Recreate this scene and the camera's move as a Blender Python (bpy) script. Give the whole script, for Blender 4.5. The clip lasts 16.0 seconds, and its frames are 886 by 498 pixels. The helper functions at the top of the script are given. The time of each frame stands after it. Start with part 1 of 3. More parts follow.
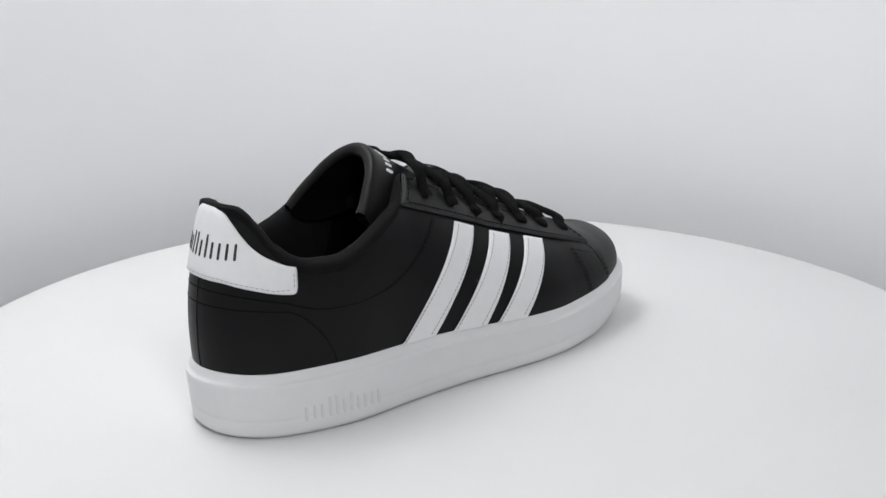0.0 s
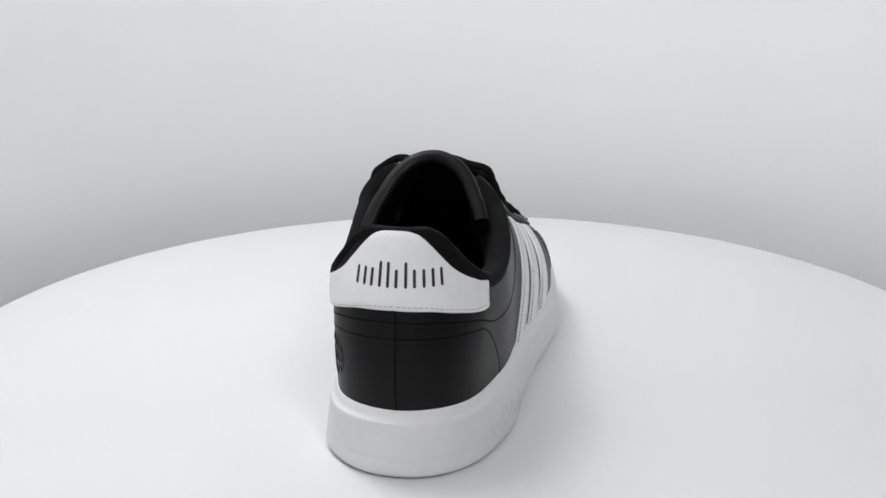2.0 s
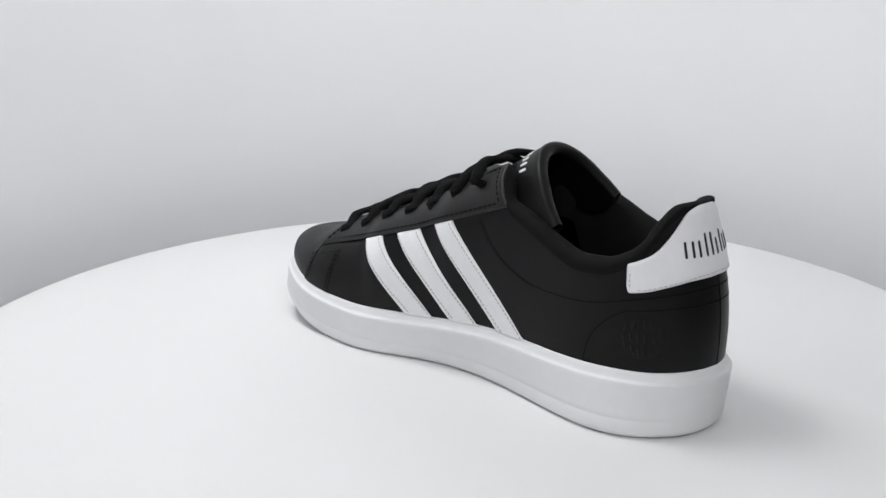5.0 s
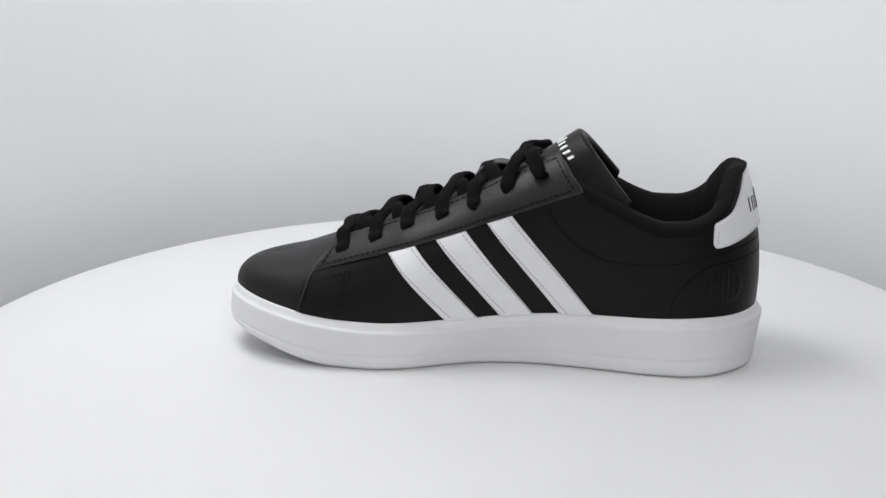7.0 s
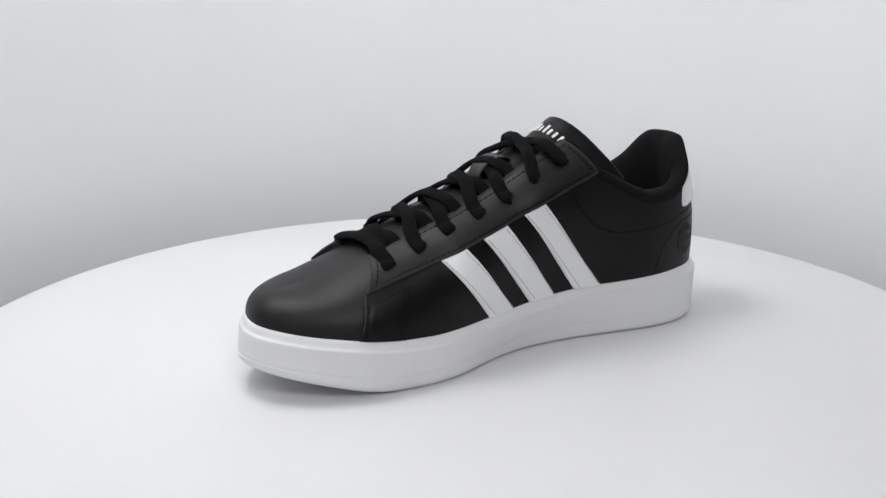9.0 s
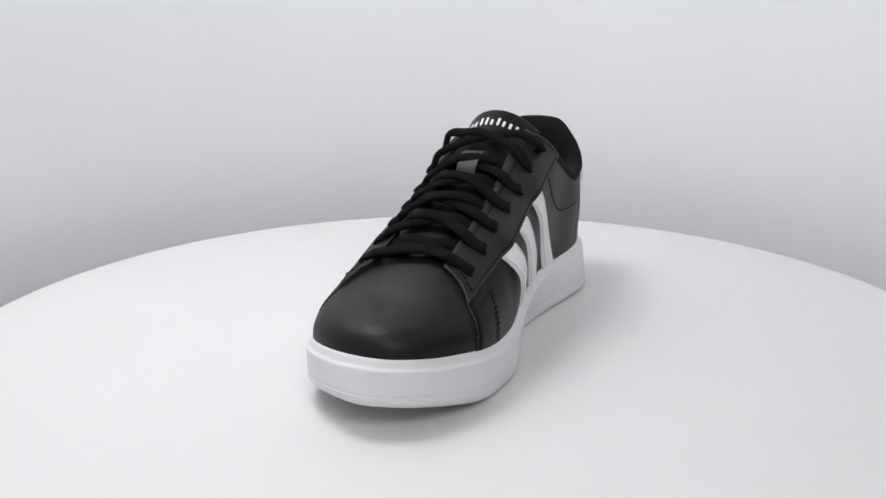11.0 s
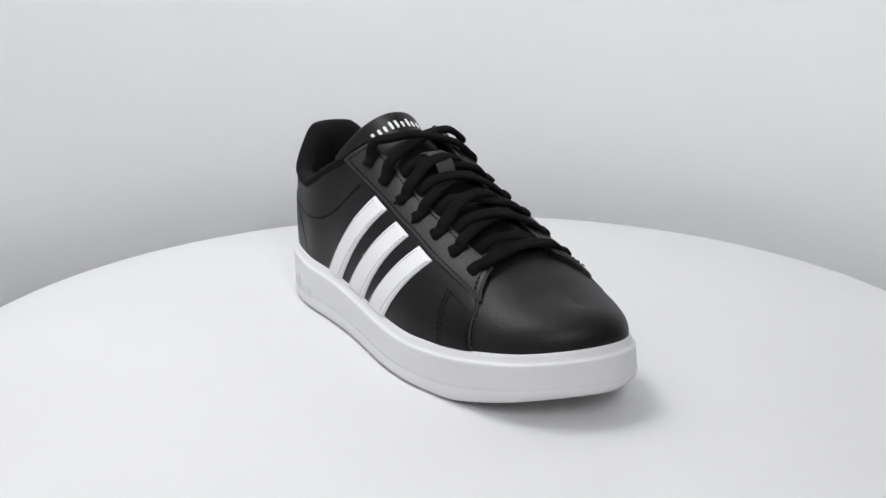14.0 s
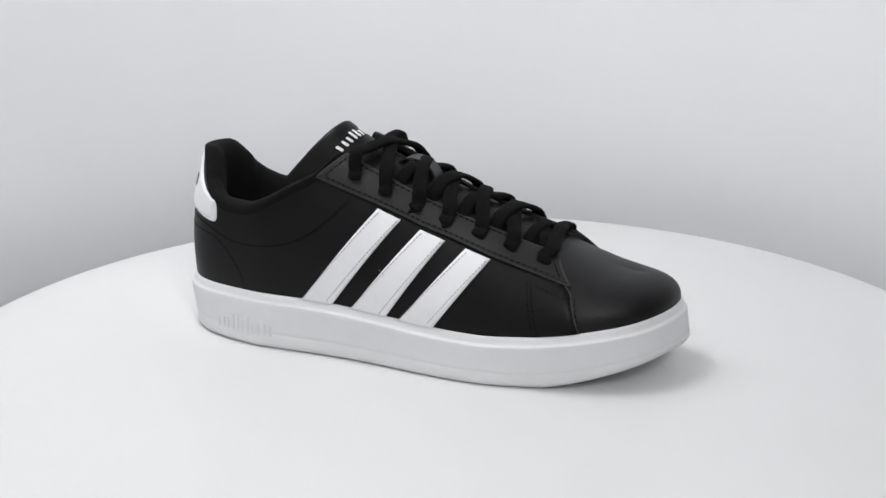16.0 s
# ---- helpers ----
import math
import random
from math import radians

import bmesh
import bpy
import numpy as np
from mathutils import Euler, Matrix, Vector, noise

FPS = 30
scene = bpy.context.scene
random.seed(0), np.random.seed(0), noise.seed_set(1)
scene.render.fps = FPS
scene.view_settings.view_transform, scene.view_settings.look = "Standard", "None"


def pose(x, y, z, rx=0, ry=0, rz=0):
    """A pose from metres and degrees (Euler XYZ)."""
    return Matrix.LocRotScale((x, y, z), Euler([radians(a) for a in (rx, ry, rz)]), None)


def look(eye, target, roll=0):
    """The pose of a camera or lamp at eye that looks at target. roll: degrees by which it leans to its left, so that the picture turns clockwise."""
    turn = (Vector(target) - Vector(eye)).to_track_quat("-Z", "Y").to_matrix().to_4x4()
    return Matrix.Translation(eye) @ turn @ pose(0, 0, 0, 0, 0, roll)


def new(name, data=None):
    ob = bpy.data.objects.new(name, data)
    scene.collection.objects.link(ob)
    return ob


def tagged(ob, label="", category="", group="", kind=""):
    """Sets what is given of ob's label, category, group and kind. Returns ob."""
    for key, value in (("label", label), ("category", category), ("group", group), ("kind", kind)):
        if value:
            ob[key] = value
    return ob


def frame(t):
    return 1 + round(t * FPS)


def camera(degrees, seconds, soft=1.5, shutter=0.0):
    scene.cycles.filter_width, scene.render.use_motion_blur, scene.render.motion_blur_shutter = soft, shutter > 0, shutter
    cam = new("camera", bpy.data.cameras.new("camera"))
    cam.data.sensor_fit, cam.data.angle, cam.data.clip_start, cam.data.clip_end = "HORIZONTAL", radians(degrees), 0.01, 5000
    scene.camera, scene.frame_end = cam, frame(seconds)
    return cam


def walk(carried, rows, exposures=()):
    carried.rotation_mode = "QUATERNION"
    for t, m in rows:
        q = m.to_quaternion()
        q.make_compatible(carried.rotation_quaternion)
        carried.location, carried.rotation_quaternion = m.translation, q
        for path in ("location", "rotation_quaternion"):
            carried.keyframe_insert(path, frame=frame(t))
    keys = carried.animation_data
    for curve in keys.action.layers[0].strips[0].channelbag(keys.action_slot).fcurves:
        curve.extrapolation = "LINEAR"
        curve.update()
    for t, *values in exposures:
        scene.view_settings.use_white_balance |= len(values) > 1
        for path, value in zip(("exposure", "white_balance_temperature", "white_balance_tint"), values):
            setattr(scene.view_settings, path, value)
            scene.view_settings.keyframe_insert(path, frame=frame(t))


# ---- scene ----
cam = camera(46.0, 16.0)
EYE = (0.0, -0.552, 0.2172)
YAW, PITCH, ROLL = 0.7570, 16.152, -0.380
CAM_POSE = pose(*EYE) @ pose(0, 0, 0, 0, 0, YAW) @ pose(0, 0, 0, 90 - PITCH, 0, 0) @ pose(0, 0, 0, 0, 0, ROLL)
walk(cam, [(0.0, CAM_POSE), (16.0, CAM_POSE)], [(0.0, 0.0), (16.0, 0.0)])

# ---- light: a photo booth with a soft panel above and an added fill panel ----
world = bpy.data.worlds.new("booth_world")
scene.world = world
world.use_nodes = True
world.node_tree.nodes["Background"].inputs[0].default_value = (0.85, 0.92, 1.0, 1)
world.node_tree.nodes["Background"].inputs[1].default_value = 0.2


def soft_panel(name, eye, target, sx, sy, watts, colour):
    lamp = bpy.data.lights.new(name, "AREA")
    lamp.shape, lamp.size, lamp.size_y, lamp.energy, lamp.color = "RECTANGLE", sx, sy, watts, colour
    ob = new(name, lamp)
    ob.matrix_world = look(eye, target)
    return ob


soft_panel("unseen_panel", (-0.26, 0.05, 0.72), (-0.31, 0.11, 0.0), 0.24, 0.36, 3.12, (0.985, 0.992, 1.0))
# unseen fill, added behind the camera to brighten the left of the backdrop
soft_panel("unseen_panel", (0.23, -0.80, 0.70), (-0.62, 0.20, 0.10), 0.22, 0.30, 3.2, (0.985, 0.992, 1.0))


# ---- materials ----
def material(name, colour, rough=0.5, grain=None, bump=None, spec=0.5, vary=0.0, sheen=0.0):
    """grain: (scale, detail); bump: (scale, strength, kind); colour varies by vary at two scales."""
    m = bpy.data.materials.new(name)
    m.use_nodes = True
    nt = m.node_tree
    b = nt.nodes["Principled BSDF"]
    b.inputs["Roughness"].default_value = rough
    b.inputs["Specular IOR Level"].default_value = spec
    if sheen:
        b.inputs["Sheen Weight"].default_value = sheen
    co = nt.nodes.new("ShaderNodeTexCoord")
    b.inputs["Base Color"].default_value = (*colour, 1)
    if vary:
        n1, n2 = nt.nodes.new("ShaderNodeTexNoise"), nt.nodes.new("ShaderNodeTexNoise")
        n1.inputs["Scale"].default_value, n1.inputs["Detail"].default_value = grain or (40, 4)
        n2.inputs["Scale"].default_value, n2.inputs["Detail"].default_value = (grain or (40, 4))[0] * 0.12, 3
        add = nt.nodes.new("ShaderNodeMath")
        add.operation = "ADD"
        ramp = nt.nodes.new("ShaderNodeMapRange")
        ramp.inputs["From Min"].default_value, ramp.inputs["From Max"].default_value = 0.6, 1.4
        ramp.inputs["To Min"].default_value, ramp.inputs["To Max"].default_value = 1 - vary, 1 + vary
        mix = nt.nodes.new("ShaderNodeVectorMath")
        mix.operation = "SCALE"
        mix.inputs[0].default_value = colour
        for n in (n1, n2):
            nt.links.new(co.outputs["Object"], n.inputs["Vector"])
        nt.links.new(n1.outputs["Fac"], add.inputs[0])
        nt.links.new(n2.outputs["Fac"], add.inputs[1])
        nt.links.new(add.outputs[0], ramp.inputs["Value"])
        nt.links.new(ramp.outputs[0], mix.inputs["Scale"])
        nt.links.new(mix.outputs[0], b.inputs["Base Color"])
        rr = nt.nodes.new("ShaderNodeMapRange")
        rr.inputs["To Min"].default_value, rr.inputs["To Max"].default_value = rough - 0.06, rough + 0.06
        nt.links.new(n2.outputs["Fac"], rr.inputs["Value"])
        nt.links.new(rr.outputs[0], b.inputs["Roughness"])
    if bump:
        scale, strength, kind = bump
        bp = nt.nodes.new("ShaderNodeBump")
        bp.inputs["Strength"].default_value, bp.inputs["Distance"].default_value = strength, 0.0006
        if kind == "pebble":
            t = nt.nodes.new("ShaderNodeTexVoronoi")
            t.feature = "SMOOTH_F1"
            t.inputs["Scale"].default_value = scale
            out = t.outputs["Distance"]
        elif kind == "weave":
            t = nt.nodes.new("ShaderNodeTexWave")
            t.inputs["Scale"].default_value, t.inputs["Distortion"].default_value = scale, 1.5
            out = t.outputs["Fac"]
        else:
            t = nt.nodes.new("ShaderNodeTexNoise")
            t.inputs["Scale"].default_value, t.inputs["Detail"].default_value = scale, 5
            out = t.outputs["Fac"]
        nt.links.new(co.outputs["Object"], t.inputs["Vector"])
        nt.links.new(out, bp.inputs["Height"])
        nt.links.new(bp.outputs[0], b.inputs["Normal"])
    return m


LEATHER = material("black_leather", (0.0055, 0.0055, 0.006), 0.40, (300, 4), (1700, 0.14, "pebble"), 0.16, 0.15)
STAY_LEATHER = material("black_eyestay_leather", (0.0075, 0.0075, 0.008), 0.46, (300, 4), (1300, 0.2, "pebble"), 0.3, 0.15)
TOE_LEATHER = material("black_toe_leather", (0.0055, 0.0055, 0.006), 0.47, (300, 4), (1250, 0.20, "pebble"), 0.29, 0.15)
WHITE_LEATHER = material("white_leather", (0.80, 0.80, 0.81), 0.5, (250, 4), (1500, 0.05, "pebble"), 0.4, 0.03)
RUBBER = material("white_rubber", (0.735, 0.735, 0.745), 0.48, (120, 4), (1500, 0.05, "noise"), 0.4, 0.025)
TEXTILE = material("black_lining", (0.006, 0.006, 0.0065), 0.9, (600, 4), (1800, 0.4, "noise"), 0.15, 0.2)
# black mesh, its colour taken darker for the shade inside the shoe
SHADED_LINING = material("shaded_mesh_lining", (0.0025, 0.0025, 0.0027), 0.95, (600, 4), (1800, 0.4, "noise"), 0.06, 0.2)
LACE = material("black_lace", (0.007, 0.007, 0.0075), 0.88, (900, 3), (1100, 0.8, "weave"), 0.12, 0.3)
EDGE = material("cut_leather_edge", (0.035, 0.035, 0.036), 0.7, (600, 3), (1500, 0.4, "noise"), 0.3, 0.4)
THREAD = material("black_thread", (0.004, 0.004, 0.004), 0.9, spec=0.1)
KEEPER = material("keeper_leather", (0.03, 0.03, 0.031), 0.5, (400, 4), (900, 0.3, "pebble"), 0.4, 0.2)
RUBBER_GREY = material("pale_rubber", (0.69, 0.69, 0.70), 0.5, (120, 4), (1500, 0.05, "noise"), 0.4, 0.02)
GREY_THREAD = material("grey_thread", (0.36, 0.36, 0.37), 0.8)
MARK_WHITE = material("white_print", (0.80, 0.80, 0.80), 0.55)
MARK_BLACK = material("black_print", (0.02, 0.02, 0.022), 0.5)
DISC_WHITE = material("white_disc", (0.73, 0.73, 0.73), 0.45, (9, 5), (500, 0.04, "noise"), 0.3, 0.02)
BACKDROP = material("white_backdrop", (0.83, 0.835, 0.845), 0.9, (6, 4), (300, 0.05, "noise"), 0.1, 0.02)
# for the added panel that takes bounce light off the right side
DARK_FLAG = material("grey_flag", (0.10, 0.10, 0.10), 0.9, (6, 4), (300, 0.05, "noise"), 0.1, 0.05)
BOOTH = material("booth_panel", (0.75, 0.75, 0.76), 0.9, (6, 4), (300, 0.05, "noise"), 0.1, 0.03)


# ---- mesh helpers (shoe sizes in millimetres) ----
def part(name, geo, mat, parent=None, label="", smooth=True, scale=0.001):
    """geo: (verts, faces). Links it as one mesh object under parent."""
    verts, faces = geo
    me = bpy.data.meshes.new(name)
    me.from_pydata([tuple(float(c) * scale for c in v) for v in verts], [], [tuple(int(i) for i in f) for f in faces])
    bm = bmesh.new()
    bm.from_mesh(me)
    bmesh.ops.remove_doubles(bm, verts=bm.verts, dist=2e-6)
    bmesh.ops.recalc_face_normals(bm, faces=bm.faces)
    for f in bm.faces:
        f.smooth = smooth
    bm.to_mesh(me)
    bm.free()
    me.materials.append(mat)
    if smooth:
        me.set_sharp_from_angle(angle=radians(50))
    ob = new(name, me)
    if parent:
        ob.parent = parent
    if label:
        ob["label"] = label
    return ob


def grid_geo(g, close_i=False, close_j=False):
    """g: array (n, m, 3)."""
    n, m = g.shape[:2]
    faces = []
    for i in range(n if close_i else n - 1):
        for j in range(m if close_j else m - 1):
            a, b = i, (i + 1) % n
            c, d = j, (j + 1) % m
            faces.append((a * m + c, b * m + c, b * m + d, a * m + d))
    return g.reshape(-1, 3), faces


def joined(*geos):
    verts, faces = [], []
    for v, f in geos:
        k = len(verts)
        verts.extend(v)
        faces.extend(tuple(i + k for i in q) for q in f)
    return verts, faces


def pchip(pairs):
    xs, ys = (np.array(a, float) for a in zip(*pairs))
    h, d = np.diff(xs), np.diff(ys) / np.diff(xs)
    m = np.zeros(len(xs))
    for k in range(1, len(xs) - 1):
        if d[k - 1] * d[k] > 0:
            w1, w2 = 2 * h[k] + h[k - 1], h[k] + 2 * h[k - 1]
            m[k] = (w1 + w2) / (w1 / d[k - 1] + w2 / d[k])
    m[0], m[-1] = d[0], d[-1]

    def f(x):
        x = np.clip(np.asarray(x, float), xs[0], xs[-1])
        k = np.clip(np.searchsorted(xs, x) - 1, 0, len(h) - 1)
        t = (x - xs[k]) / h[k]
        return ((2 * t**3 - 3 * t**2 + 1) * ys[k] + (t**3 - 2 * t**2 + t) * h[k] * m[k]
                + (3 * t**2 - 2 * t**3) * ys[k + 1] + (t**3 - t**2) * h[k] * m[k + 1])
    return f


def closed_spline(pts, per=24):
    """Dense closed cubic through pts; returns the dense points and the index of each given point."""
    p = np.array(pts, float)
    n = len(p)
    h = np.linalg.norm(np.roll(p, -1, 0) - p, axis=1)
    a = np.zeros((n, n))
    r = np.zeros((n, p.shape[1]))
    for i in range(n):
        hp, hn = h[i - 1], h[i]
        a[i, i - 1] += 1 / hp
        a[i, i] += 2 / hp + 2 / hn
        a[i, (i + 1) % n] += 1 / hn
        r[i] = 3 * ((p[i] - p[i - 1]) / hp**2 + (p[(i + 1) % n] - p[i]) / hn**2)
    m = np.linalg.solve(a, r)
    out = []
    for i in range(n):
        j = (i + 1) % n
        for t in np.linspace(0, 1, per, endpoint=False):
            out.append((2 * t**3 - 3 * t**2 + 1) * p[i] + (t**3 - 2 * t**2 + t) * h[i] * m[i]
                       + (3 * t**2 - 2 * t**3) * p[j] + (t**3 - t**2) * h[i] * m[j])
    return np.array(out), per


def side_curves(pts, toe):
    """Splits a closed outline (heel first, inner side first) at the toe point; each side by its own arc length 0..1."""
    d, per = closed_spline(pts)
    k = toe * per
    sides = {}
    for side, q in ((1, d[:k + 1]), (-1, np.concatenate([d[:1], d[k:][::-1]]))):
        s = np.concatenate([[0], np.cumsum(np.linalg.norm(np.diff(q, axis=0), axis=1))])
        sides[side] = (s / s[-1], q)
    return sides


def on_curve(curves, side, s):
    ss, q = curves[side]
    return np.stack([np.interp(s, ss, q[:, 0]), np.interp(s, ss, q[:, 1])], -1)


# ---- the last: one smooth closed form that every panel of the shoe lies on ----
UPPER_LINE = [(-161.8, -1), (-156.2, 16.35), (-147.2, 25.31), (-134.2, 31.06), (-117.9, 34.37), (-98, 34.63), (-75.1, 32.18), (-45.9, 31.14), (-14.6, 34.52), (2.8, 37.74), (20.7, 41.79), (40.2, 44.67), (59.7, 45.27), (80.8, 42.5), (98.2, 35.02), (112.2, 25.72), (120.8, 14.04), (121.8, 2.99), (119.4, -8.42), (113.3, -20.53), (100.7, -33.26), (80.8, -42.92), (55.5, -47.95), (30.1, -50.07), (2.9, -48.7), (-26, -45.61), (-58, -42.43), (-78, -40.7), (-100, -39.71), (-120.3, -36.08), (-134.9, -32.47), (-148.2, -26.28), (-157.1, -16.86)]
SOLE_LINE = [(-162.2, -0.98), (-157.3, 18.39), (-147.7, 29.37), (-135.4, 37.01), (-119, 40.14), (-101.1, 38.69), (-80.2, 34.95), (-49.1, 30.3), (-21.5, 30.94), (1, 36.84), (19, 43.69), (40.4, 47.62), (59.4, 46.48), (81.4, 44.89), (101.3, 38.53), (116.2, 29), (125.3, 15.8), (128.2, 2.99), (124.0, -9.79), (116.0, -23.21), (102.9, -35.91), (80.3, -45.13), (54.4, -51.19), (32.1, -54.38), (2.8, -52.99), (-33.1, -47.87), (-68, -45.36), (-86, -45.15), (-104, -44.48), (-130, -38.12), (-141.3, -33.28), (-148.5, -28.35), (-158, -17.51)]
UPPER_CURVE = side_curves(UPPER_LINE, 17)
SOLE_CURVE = side_curves(SOLE_LINE, 17)

feather_z = pchip([(-163, 34.83), (-140, 33.78), (-115, 33.41), (-57, 33.13), (-28, 31.52), (1, 29.41), (31, 28.46), (54, 29.84), (72, 31.92), (90, 34.51), (104, 36.4), (118, 38.89), (130, 40.84)])
top_x = pchip([(-162, -110), (-90, -90), (-60, -60), (70, 70), (90, 87), (126, 103.5)])
top_y = pchip([(-162, 0), (-60, 1), (30, 2), (126, 3)])
top_z = pchip([(-162, 150), (-110, 148), (-90, 132), (-67, 121), (-50, 113.5), (-32, 105), (-15, 96.5), (6, 87), (30, 78.5), (50, 71), (67, 64.5), (77, 61), (90, 57), (110, 54.5), (126, 53.5)])
round_in = pchip([(-160, 2.05), (-150, 2.2), (-140, 3.0), (-128, 4.5), (-60, 5), (-30, 4.8), (-10, 3.74), (30, 2.69), (72, 2.23), (105, 2.33), (126, 2.3)])
round_out = pchip([(-160, 2.05), (-150, 2.0), (-140, 2.25), (-128, 3.1), (-90, 3.0), (-60, 2.35), (-10, 2.04), (30, 2.0), (72, 2.05), (105, 2.33), (126, 2.3)])
bulge_in = pchip([(-160, 1.2), (-130, 1.4), (-100, 1.5), (-60, 6), (-32, 6.6), (-15, 4.39), (6, 5.0), (20, 4.53), (32, 1.55), (70, 0), (126, 0)])
bulge_out = pchip([(-160, 1.2), (-130, 1.4), (-100, 1), (-60, 0.12), (20, 0), (70, 0), (126, 0)])


def last(side, s, v):
    """A point of the last: side 1 inner, -1 outer; s along from heel to toe, v up from the sole (0) to the centre line (1)."""
    s, v = np.broadcast_arrays(np.clip(np.asarray(s, float), 0, 1), np.clip(np.asarray(v, float), 0, 1))
    b = on_curve(UPPER_CURVE, side, s)
    bx, by = b[..., 0], b[..., 1]
    n = (round_in if side > 0 else round_out)(bx)
    h = (1 - v**n) ** (1 / n)
    tx, ty, tz, fz = top_x(bx), top_y(bx), top_z(bx), feather_z(bx)
    dx, dy = bx - tx, by - ty
    ln = np.hypot(dx, dy) + 1e-6
    heel = np.clip((-130 - bx) / 25, 0, 1)
    swell = np.where(v < 0.75, np.sin(np.pi / 2 * np.clip(v / 0.75, 0, 1)), np.cos(np.pi / 2 * np.clip((v - 0.75) / 0.25, 0, 1)))
    bul = (bulge_in if side > 0 else bulge_out)(bx) * (swell * (1 - heel) + heel * np.sin(np.pi * np.clip(v / 0.5, 0, 1)))
    ox, oy = dx / ln * heel, dy / ln * heel + side * (1 - heel)
    return np.stack([tx + dx * h + ox * bul, ty + dy * h + oy * bul, fz + (tz - fz) * v], -1)


def last_normal(side, s, v):
    s, v = np.broadcast_arrays(np.asarray(s, float), np.asarray(v, float))
    e = 2e-3
    a = last(side, np.minimum(s + e, 1), v) - last(side, np.maximum(s - e, 0), v)
    w = np.clip(v, 0.01, 0.985)
    c = last(side, s, w + e) - last(side, s, w - e)
    n = np.cross(a, c) * -side
    n /= np.linalg.norm(n, axis=-1, keepdims=True) + 1e-12
    return n


def off(side, s, v, d):
    return last(side, s, v) + last_normal(side, s, v) * np.asarray(d, float)[..., None]


def v_of_z(side, s, z):
    bx = on_curve(UPPER_CURVE, side, s)[..., 0]
    return np.clip((z - feather_z(bx)) / (top_z(bx) - feather_z(bx)), 0, 1)


def s_of_bx(side, bx):
    ss, q = UPPER_CURVE[side]
    return np.interp(bx, q[:, 0], ss)


def sv_of_xz(side, x, z):
    """The place on the last seen at (x, z) from the side."""
    x, z = np.broadcast_arrays(np.asarray(x, float), np.asarray(z, float))
    lo, hi = np.zeros(x.shape), np.ones(x.shape)
    for _ in range(40):
        mid = (lo + hi) / 2
        px = last(side, mid, v_of_z(side, mid, z))[..., 0]
        lo, hi = np.where(px < x, mid, lo), np.where(px < x, hi, mid)
    s = (lo + hi) / 2
    return s, v_of_z(side, s, z)


collar_z = pchip([(-162, 109.5), (-157.5, 109), (-153, 106), (-147, 99.6), (-140, 92.3), (-132, 86.7), (-122, 83.2), (-110, 82.8), (-99, 86), (-86, 92.5), (-76, 97.8), (-67, 102), (-40, 112)])


def v_edge(side, s):
    """Height of the upper's free edge: the collar behind, the eyestay's inner edge in front of it."""
    bx = on_curve(UPPER_CURVE, side, s)[..., 0]
    vc = v_of_z(side, s, collar_z(bx))
    by = on_curve(UPPER_CURVE, side, s)[..., 1]
    n = (round_in if side > 0 else round_out)(bx)
    h = np.clip((19.5 - side * top_y(bx)) / np.maximum(np.abs(by - top_y(bx)), 1), 0, 0.999)
    ve = (1 - h**n) ** (1 / n)
    k = np.clip((bx + 70) / 16, 0, 1)
    k = k * k * (3 - 2 * k)
    return vc * (1 - k) + ve * k


def v_leather(side, s):
    """The leather's own edge: a finger's breadth under the collar, at the eyestay the same as the free edge."""
    bx = on_curve(UPPER_CURVE, side, s)[..., 0]
    k, q = np.clip((-56 - bx) / 14, 0, 1), np.clip(s / 0.14, 0, 1)
    return v_edge(side, s) - (3.6 + 1.0 * q * q * (3 - 2 * q)) * k * k * (3 - 2 * k) / (top_z(bx) - feather_z(bx))


# ---- booth ----
def booth():
    r, y0, z0, z1 = 0.365, -1.0, -0.15, 0.90
    path = [(-r * math.cos(a), r * math.sin(a)) for a in np.linspace(-0.1, math.pi + 0.1, 53)]
    prof = [(0.0, z) for z in np.linspace(z0, z1, 9)]
    g = np.array([[(x, y, z) for d, z in prof] for x, y in path])
    ob = part("backdrop", grid_geo(g), BACKDROP, scale=1.0)
    m = ob.modifiers.new("thickness", "SOLIDIFY")
    m.thickness, m.offset = 0.004, 1
    tagged(ob, "seamless white curved photo backdrop round the turntable", "backdrop", kind="structure")
    for name, p, label in (("floor", (0, -0.25, z0 - 0.012), "plain white booth floor under the turntable"), ("ceiling", (0, -0.25, z1 + 0.012), "plain white booth ceiling")):
        bm = bmesh.new()
        bmesh.ops.create_cube(bm, size=1, matrix=Matrix.Translation(p) @ Matrix.Diagonal((1.0, 1.6, 0.02, 1)))
        finish(name, bm, BOOTH, label)
    # the east one is an unseen grey panel, added to darken the right
    for name, x, mat, label in (("wall_west", -r - 0.012, BOOTH, "plain white booth side wall"), ("wall_east", r + 0.012, DARK_FLAG, "unseen grey panel added to cut bounce light on the right")):
        bm = bmesh.new()
        bmesh.ops.create_cube(bm, size=1, matrix=Matrix.Translation((x, -0.52, 0.375)) @ Matrix.Diagonal((0.02, 0.97, 1.08, 1)))
        finish(name, bm, mat, label)
    bm = bmesh.new()
    bmesh.ops.create_cube(bm, size=1, matrix=Matrix.Translation((0, y0 - 0.012, 0.375)) @ Matrix.Diagonal((1.0, 0.02, 1.08, 1)))
    finish("wall_front", bm, BOOTH, "plain white booth wall behind the camera")


def finish(name, bm, mat, label):
    me = bpy.data.meshes.new(name)
    bm.to_mesh(me)
    bm.free()
    me.materials.append(mat)
    return tagged(new(name, me), label, name.split("_")[0], kind="structure")


